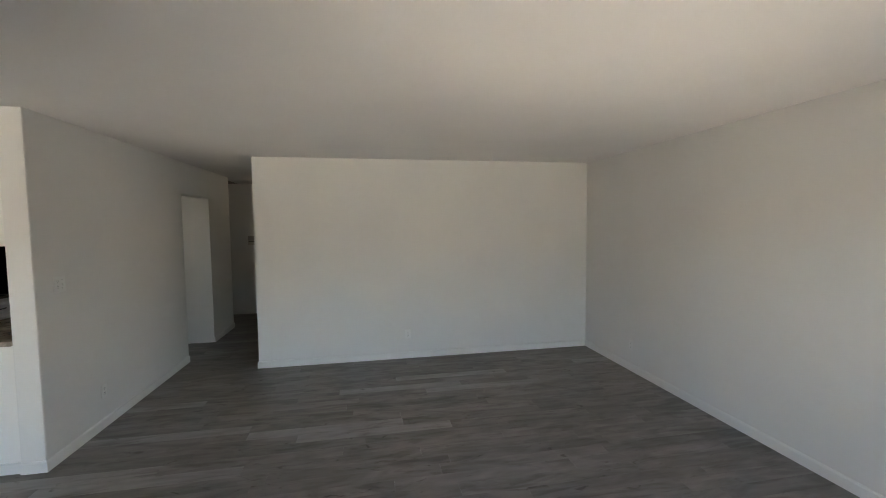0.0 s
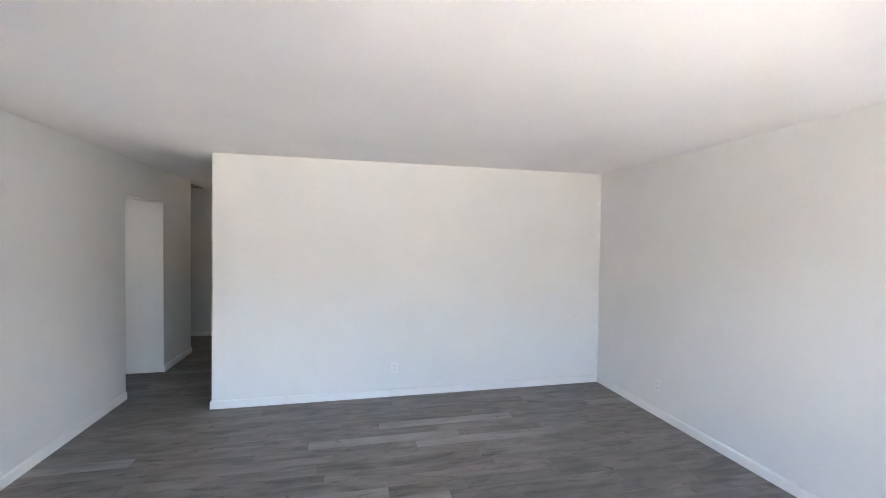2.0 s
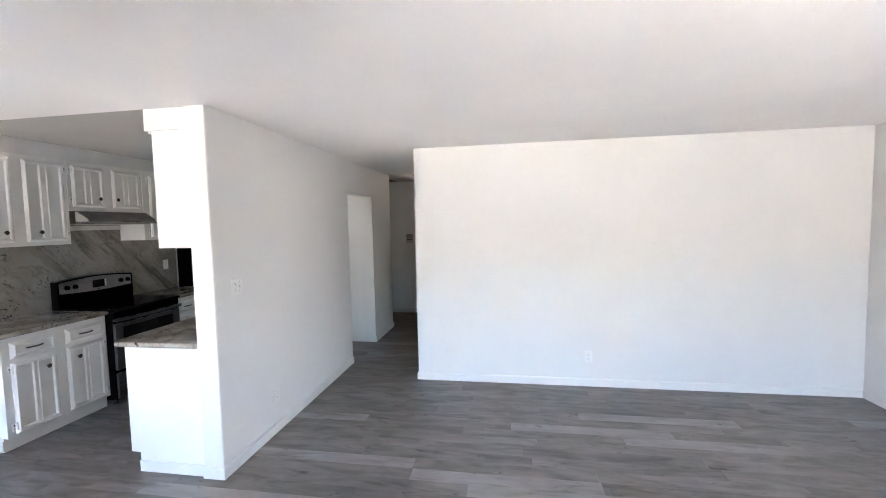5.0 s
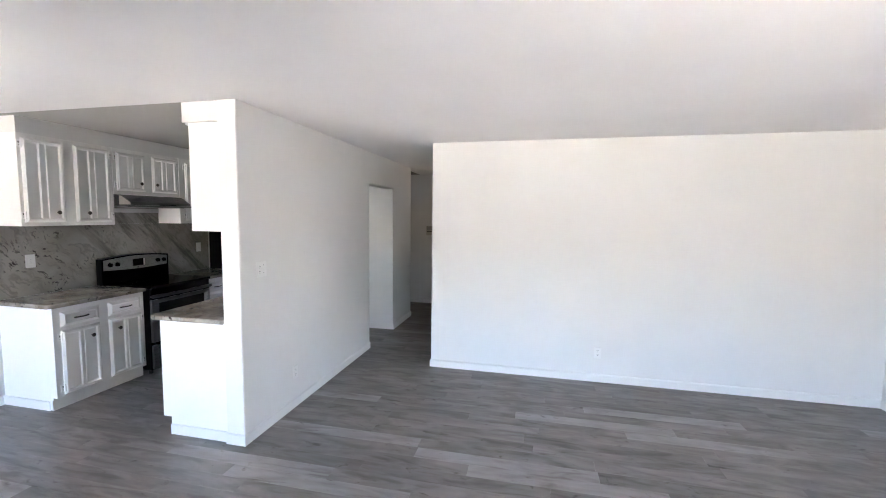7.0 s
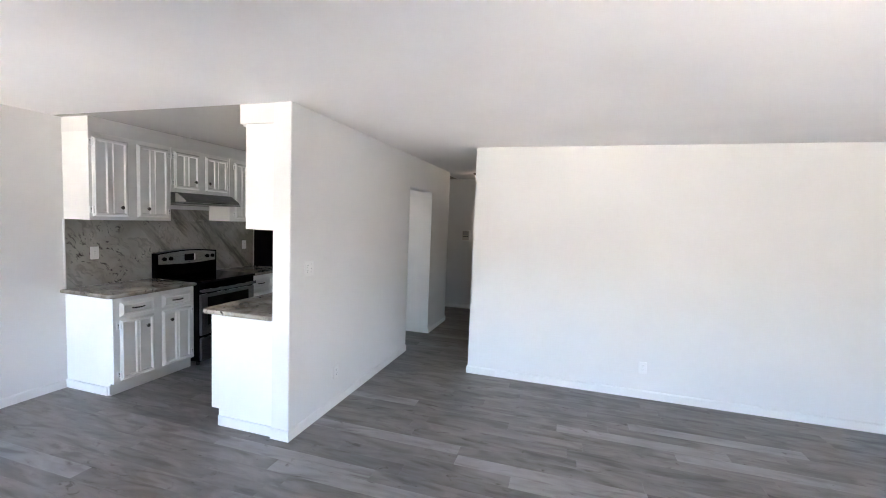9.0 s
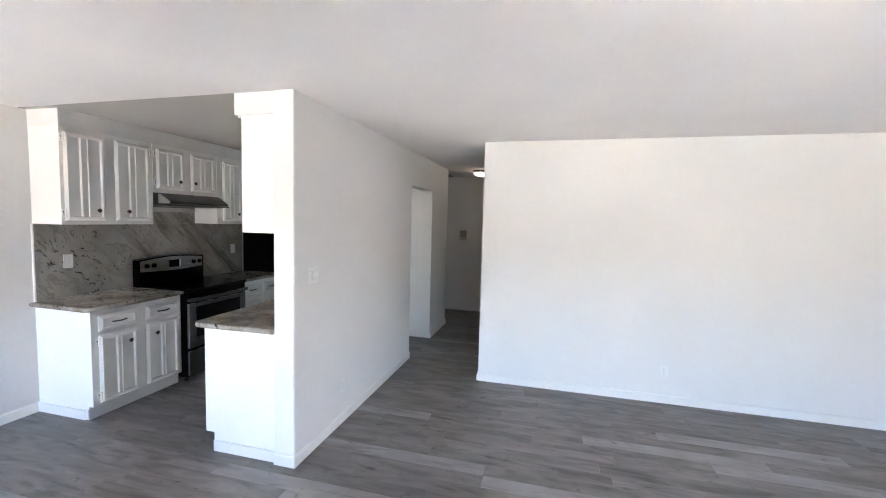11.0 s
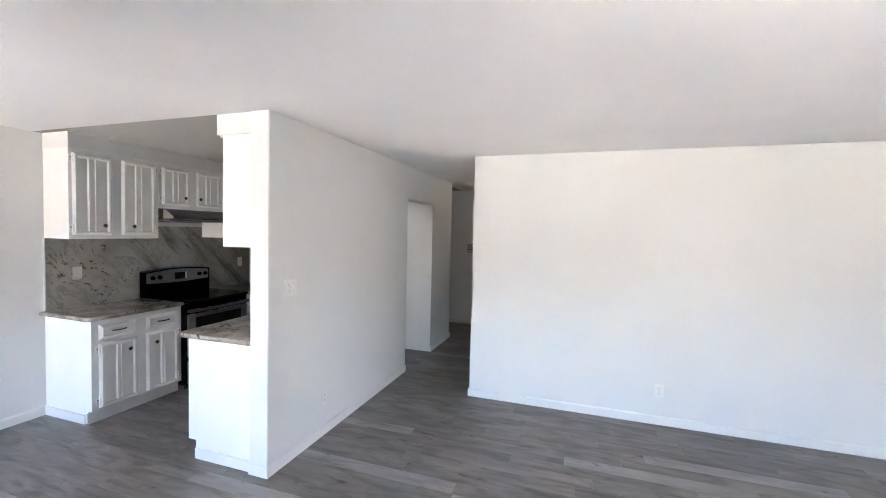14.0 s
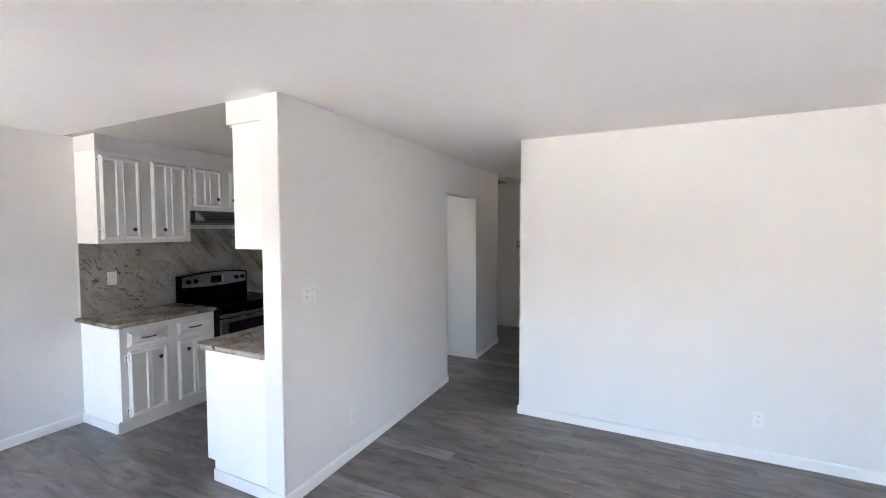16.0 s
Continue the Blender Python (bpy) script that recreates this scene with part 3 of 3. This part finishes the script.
def stove():
    y0, y1, xf = 4.003, 4.768, -3.878
    s = thing("stove", (-4.2, 4.4, 0), "stainless and black electric range with a glass cooktop", "stove")
    part("body", boxed((X_LEFT + 0.03, y0, 0.05), (xf - 0.03, y1, 0.895), 0.003), BLACKMETAL, s, "black enamelled sides")
    for x in (X_LEFT + 0.08, xf - 0.1):
        for y in (y0 + 0.05, y1 - 0.05):
            part("foot", cyl(bmesh.new(), (x, y, 0.025), (0, 0, 1), 0.018, 0.05, 12), RUBBER, s)
    part("cooktop", boxed((X_LEFT + 0.09, y0 - 0.002, 0.895), (xf + 0.012, y1 + 0.002, 0.922), 0.007, 3), BLACKGLASS, s, "glossy black glass cooktop")
    # backguard, its top edge arched
    steps = 16
    xb, xt = X_LEFT + 0.02, X_LEFT + 0.095
    g0, g1 = 3.985, 4.768

    def arch(i):
        t = i / steps
        return 1.178 + 0.028 * math.sin(math.pi * t)

    bm = bmesh.new()
    outline = [(g0, 0.90), (g1, 0.90)] + [(g1 + (g0 - g1) * i / steps, arch(i)) for i in range(steps + 1)]
    prism(bm, outline, lambda p, q, sx: (sx, p, q), xb, xt)
    g = part("backguard", bm, BLACKMETAL, s, "black backguard with an arched top")
    bm = bmesh.new()
    low = [(g0 + 0.016 + (g1 - g0 - 0.038) * i / steps, 1.060 - 0.014 * math.sin(math.pi * i / steps)) for i in range(steps + 1)]
    high = [(g1 - 0.022 - (g1 - g0 - 0.038) * i / steps, arch(i) - 0.014) for i in range(steps + 1)]
    prism(bm, low + high, lambda p, q, sx: (sx, p, q), xt, xt + 0.006)
    part("control_panel", bm, STEEL, s, "curved stainless control panel")
    xp = xt + 0.006
    d = part("display", boxed((xp, 4.315, 1.078), (xp + 0.004, 4.440, 1.155), 0.002), BLACKGLASS, s, "black clock display")
    part("button_column", boxed((xp, 4.443, 1.080), (xp + 0.003, 4.458, 1.153), 0.001), PLASTIC, s, "pale strip of buttons")
    part("badge", cyl(bmesh.new(), (xp + 0.001, 4.375, 1.060), (1, 0, 0), 0.008, 0.003, 16), INKGREY, s)
    for y in (4.065, 4.142, 4.622, 4.700):
        k = part("knob", cyl(bmesh.new(), (xp + 0.010, y, 1.115), (1, 0, 0), 0.024, 0.020, 24, 0.019, 0.002), BLACKMETAL, s, "round black burner knob")
        part("grip", boxed((xp + 0.018, y - 0.004, 1.096), (xp + 0.032, y + 0.004, 1.134), 0.002), BLACKMETAL, k)
    part("vent_strip", boxed((xf - 0.035, y0 + 0.004, 0.782), (xf - 0.006, y1 - 0.004, 0.895), 0.003), BLACKMETAL, s)
    # oven door
    dz0, dz1 = 0.340, 0.778
    door = part("oven_door", boxed((xf - 0.030, y0 + 0.004, dz0), (xf, y1 - 0.004, dz1), 0.006, 2), DOORSTEEL, s, "stainless oven door")
    part("oven_window", boxed((xf, y0 + 0.085, 0.44), (xf + 0.003, y1 - 0.095, 0.742), 0.001), BLACKGLASS, door, "black oven window")
    bm = bmesh.new()
    n = 14
    ym = (y0 + y1) / 2
    for i in range(n):
        a, b = -0.385 + 0.77 * i / n, -0.385 + 0.77 * (i + 1) / n
        ha, hb = 0.020 + 0.026 * math.cos(a / 0.385 * 1.4), 0.020 + 0.026 * math.cos(b / 0.385 * 1.4)
        for va, vb, d in ((0.803, 0.836, 0.010),):
            vs = [bm.verts.new(v) for v in ((xf + ha, ym + a, va), (xf + hb, ym + b, va), (xf + hb, ym + b, vb), (xf + ha, ym + a, vb),
                                            (xf + ha - d, ym + a, va), (xf + hb - d, ym + b, va), (xf + hb - d, ym + b, vb), (xf + ha - d, ym + a, vb))]
            for g in ((0, 1, 2, 3), (7, 6, 5, 4), (0, 4, 5, 1), (3, 2, 6, 7)):
                bm.faces.new([vs[q] for q in g])
    for sgn in (-1, 1):
        cyl(bm, (xf + 0.006, ym + sgn * 0.375, 0.818), (1, 0, 0), 0.012, 0.036, 12)
    part("door_handle", bm, DOORSTEEL, door, "curved stainless towel-bar handle")
    part("storage_drawer", boxed((xf - 0.028, y0 + 0.004, 0.065), (xf - 0.002, y1 - 0.004, 0.310), 0.006, 2), DOORSTEEL, s, "stainless storage drawer")
    return s


stove()


def hood():
    """An under-cabinet range hood with a sloped front."""
    y0, y1 = 3.964, 4.737
    h = thing("range_hood", (-4.3, 4.35, 1.70), "stainless under-cabinet range hood over the stove", "range hood")
    part("body", boxed((X_LEFT + 0.017, y0, 1.738), (-4.226, y1, 1.850)), HOODSTEEL, h, "brushed stainless body")
    outline = [(-4.226, 1.848), (-4.195, 1.846), (-4.082, 1.775), (-4.070, 1.745), (-4.226, 1.745)]
    part("canopy", prism(bmesh.new(), outline, lambda p, q, s: (p, s, q), y0 + 0.046, y1 - 0.004), HOODSTEEL, h, "brushed stainless sloped canopy")
    # Separate canopy side in a paler colour, standing in for light on steel.
    outline = [(-4.222, 1.840), (-4.197, 1.838), (-4.088, 1.772), (-4.078, 1.750), (-4.222, 1.750)]
    part("end_cap", prism(bmesh.new(), outline, lambda p, q, s: (p, s, q), y0 + 0.042, y0 + 0.0455), BEIGE_AND_LIT, h, "canopy side with window light put into its pale colour")
    part("lip", boxed((X_LEFT + 0.017, y0, 1.728), (-4.062, y1, 1.742), 0.002), HOODSTEEL, h)
    part("switch_strip", boxed((-4.068, 4.33, 1.747), (-4.062, 4.52, 1.757)), DARKHOLE, h)
    part("filter", boxed((X_LEFT + 0.06, y0 + 0.05, 1.722), (-4.12, y1 - 0.05, 1.7275)), GREYPLASTIC, h, "grey mesh filter")
    return h


hood()


def fridge():
    y0, y1 = 5.500, 6.230
    f = thing("refrigerator", (-4.2, 5.86, 0), "black refrigerator at the end of the kitchen counter", "refrigerator")
    part("body", boxed((X_LEFT + 0.02, y0, 0.03), (-3.92, y1, 1.72), 0.006), BLACKMETAL, f)
    part("lower_door", boxed((-3.915, y0, 0.06), (-3.855, y1, 1.17), 0.012, 2), BLACKMETAL, f)
    part("upper_door", boxed((-3.915, y0, 1.18), (-3.855, y1, 1.72), 0.012, 2), BLACKMETAL, f)
    for a, b in ((0.65, 1.10), (1.24, 1.50)):
        bm = boxed((-3.825, y0 + 0.04, a), (-3.805, y0 + 0.065, b), 0.006, 2)
        for z in (a + 0.02, b - 0.02):
            box(bm, (-3.856, y0 + 0.045, z - 0.012), (-3.815, y0 + 0.06, z + 0.012))
        part("handle", bm, BLACKMETAL, f)
    part("base_grille", boxed((-3.93, y0 + 0.01, 0), (-3.89, y1 - 0.01, 0.055)), RUBBER, f)
    return f


fridge()

# ---- outlets and switches ----


def plate(name, to3, u, v, w, h, label, category, gangs):
    """A wall plate; gangs: (offset, kind) with kind outlet, toggle or jack."""
    t = thing(name, to3(u, v, 0), label, category)
    bm = face_box(to3, u - w / 2, v - h / 2, u + w / 2, v + h / 2, 0.0, 0.006, 0.0025)
    part("plate", bm, PLASTIC, t, "white plastic cover plate")
    out = Vector(to3(0, 0, 1)) - Vector(to3(0, 0, 0))
    for off, kind in gangs:
        if kind == "outlet":
            for dv in (-0.0195, 0.0195):
                rb = cyl(bmesh.new(), to3(u + off, v + dv, 0.0065), out, 0.0165, 0.003, 20)
                r = part("receptacle", rb, PLASTIC, t)
                sb = bmesh.new()
                for du, hh in ((-0.006, 0.009), (0.006, 0.007)):
                    lo, hi = to3(u + off + du - 0.0013, v + dv + 0.001, 0.0078), to3(u + off + du + 0.0013, v + dv + 0.001 + hh, 0.0084)
                    box(sb, [min(p, q) for p, q in zip(lo, hi)], [max(p, q) for p, q in zip(lo, hi)])
                cyl(sb, to3(u + off, v + dv - 0.008, 0.0081), out, 0.0028, 0.0008, 10)
                part("slots", sb, DARKHOLE, r, "dark slots")
        elif kind == "toggle":
            part("toggle", face_box(to3, u + off - 0.004, v - 0.010, u + off + 0.004, v + 0.006, 0.005, 0.016, 0.002), PLASTIC, t)
            sb = bmesh.new()
            for dv in (-0.03, 0.03):
                cyl(sb, to3(u + off, v + dv, 0.0063), out, 0.0035, 0.001, 10)
            part("screws", sb, GREYPLASTIC, t, "grey plate screws", kind="stuff")
        elif kind == "rocker":
            part("rocker", face_box(to3, u + off - 0.016, v - 0.033, u + off + 0.016, v + 0.033, 0.005, 0.0085, 0.002), PLASTIC, t)
            sb = bmesh.new()
            for dv in (-0.009, 0.012):
                lo, hi = to3(u + off - 0.006, v + dv, 0.0086), to3(u + off + 0.006, v + dv + 0.002, 0.009)
                box(sb, [min(p, q) for p, q in zip(lo, hi)], [max(p, q) for p, q in zip(lo, hi)])
            part("test_buttons", sb, GREYPLASTIC, t)
    return t


plate("wall_switch", facing_plus(X_DIV), 3.343, 1.255, 0.116, 0.116, "white double wall plate with outlet and switch", "wall switch", [(-0.023, "outlet"), (0.023, "toggle")])
plate("outlet", facing_plus(X_DIV), 3.760, 0.303, 0.072, 0.116, "white wall outlet low on the dividing wall", "outlet", [(0, "outlet")])
plate("outlet", facing_front(Y_FAR), 0.541, 0.300, 0.072, 0.116, "white wall outlet low on the far wall", "outlet", [(0, "outlet")])
plate("outlet", facing_minus(X_RIGHT), 4.00, 0.290, 0.072, 0.116, "white wall outlet low on the side wall", "outlet", [(0, "outlet")])
plate("outlet", facing_plus(X_LEFT + 0.016), 3.428, 1.222, 0.076, 0.120, "white outlet on the stone backsplash by the counter", "outlet", [(0, "rocker")])
plate("outlet", facing_plus(X_LEFT + 0.016), 5.315, 1.215, 0.076, 0.120, "white outlet on the stone backsplash near the fridge", "outlet", [(0, "rocker")])


def intercom():
    t = thing("intercom", (-2.055, Y_HALL_END, 1.385), "old beige and grey door intercom on the hall wall", "intercom")
    to3 = facing_front(Y_HALL_END)
    part("case", face_box(to3, -2.118, 1.30, -1.992, 1.475, 0.0, 0.035, 0.004), BEIGE_AND_LIT, t)
    part("speaker_grille", face_box(to3, -2.110, 1.395, -2.000, 1.468, 0.035, 0.038), GREYPLASTIC, t)
    part("button_bar", face_box(to3, -2.105, 1.366, -2.005, 1.380, 0.035, 0.042), DARKHOLE, t)
    return t


intercom()

HL = Vector((-1.60, 7.28, CEIL))


def ceiling_lamp():
    t = thing("ceiling_light", HL, "lit flush ceiling light with frosted dome and bronze rim", "ceiling light")
    bm = bmesh.new()
    cyl(bm, HL - Vector((0, 0, 0.018)), (0, 0, 1), 0.125, 0.034, 40, 0.155)
    part("rim", bm, BRONZE, t, "dark bronze metal rim")
    bm = bmesh.new()
    n, rings = 36, 8
    loops = []
    for k in range(rings):
        a = math.pi / 2 * k / rings
        loops.append([bm.verts.new(HL + Vector((0.135 * math.cos(a) * math.cos(2 * math.pi * i / n), 0.135 * math.cos(a) * math.sin(2 * math.pi * i / n), -0.036 - 0.055 * math.sin(a)))) for i in range(n)])
    tip = bm.verts.new(HL + Vector((0, 0, -0.091)))
    for a, b in zip(loops, loops[1:]):
        for i in range(n):
            j = (i + 1) % n
            bm.faces.new((a[i], a[j], b[j], b[i]))
    for i in range(n):
        bm.faces.new((loops[-1][i], loops[-1][(i + 1) % n], tip))
    for f in bm.faces:
        f.smooth = True
    g = part("shade", bm, GLOW, t, "glowing frosted glass dome")
    g.visible_shadow = False
    return t


ceiling_lamp()
hall_bulb.location = HL - Vector((0, 0, 0.12))

# ---- floor planks ----
PITCH, LENGTH, ROW0 = 0.12, 1.222, 3.995
JOINTS = {3: 2.46, 0: -0.23, 2: 0.345, -1: 0.615, -2: -1.26, -5: -0.90, -6: -0.89, -7: -0.50, -9: -1.36, -10: -0.80}
LIGHT = {(0, 0), (0, -2), (2, 0), (-1, 0), (-5, -1), (-6, 0), (-7, 0), (-9, -1), (3, 0), (-10, -1)}


def plank_mesh(length, width=PITCH - 0.0007, top=0.0, thick=0.006, e=0.0002):
    lo = [(0, 0), (length, 0), (length, width), (0, width)]
    verts = [(x, y, -thick) for x, y in lo] + [(x, y, -e) for x, y in lo]
    verts += [(min(max(x, e), length - e), min(max(y, e), width - e), top) for x, y in lo]
    faces = [(8, 9, 10, 11)] + [(a, (a + 1) % 4, (a + 1) % 4 + 4, a + 4) for a in range(4)] + [(a + 4, (a + 1) % 4 + 4, (a + 1) % 4 + 8, a + 8) for a in range(4)]
    return verts, faces


def floor_planks():
    rng = random.Random(11)
    full = {}
    rest = {}
    count = 0
    first, last_row = math.floor((Y_BACK - ROW0) / PITCH), math.ceil((Y_HALL_END - ROW0) / PITCH)
    jobs = []
    for k in range(first, last_row):
        y = ROW0 + k * PITCH
        joint = JOINTS.get(k, rng.uniform(0, LENGTH))
        x_lo = X_LEFT if y < Y_DOOR_B else X_HALL_LEFT
        x_hi = X_RIGHT if y < Y_FAR - 0.05 or y > Y_HALL - 0.1 else X_HALL + 0.02
        i0 = math.floor((x_lo - joint) / LENGTH)
        i1 = math.ceil((x_hi - joint) / LENGTH)
        for i in range(i0, i1):
            a, b = max(joint + i * LENGTH, x_lo), min(joint + (i + 1) * LENGTH - 0.0007, x_hi)
            if b - a < 0.01:
                continue
            tone = rng.random()
            mat = PLANK_LIGHT if (k, i) in LIGHT else (PLANK_DARK if tone < 0.3 or k == -8 else PLANK_MID)
            if (k, i) not in LIGHT and tone > 0.92 and not -13 <= k <= 9:
                mat = PLANK_LIGHT
            jobs.append((a, b, y, mat))
    near = sorted(jobs, key=lambda j: abs((j[0] + j[1]) / 2 + 0.3) * 0.5 + abs(j[2] - 3.4))[:300]
    chosen = {id(j) for j in near}
    for j in jobs:
        a, b, y, mat = j
        if id(j) in chosen:
            key = (round(b - a, 4), mat.name)
            if key not in full:
                me = bpy.data.meshes.new("plank")
                v, f = plank_mesh(b - a)
                me.from_pydata(v, [], f)
                me.materials.append(mat)
                full[key] = me
            ob = new("plank", full[key])
            ob.parent = slab
            ob.location = (a, y, 0)
        else:
            v, f = plank_mesh(b - a)
            vs, fs = rest.setdefault(mat.name, ([], []))
            n = len(vs)
            vs.extend((p + a, q + y, r) for p, q, r in v)
            fs.extend(tuple(n + m for m in g) for g in f)
    for name, (vs, fs) in rest.items():
        me = bpy.data.meshes.new("planks")
        me.from_pydata(vs, [], fs)
        me.materials.append(bpy.data.materials[name])
        ob = new("planks", me)
        ob.parent = slab
        tagged(ob, kind="stuff")


floor_planks()
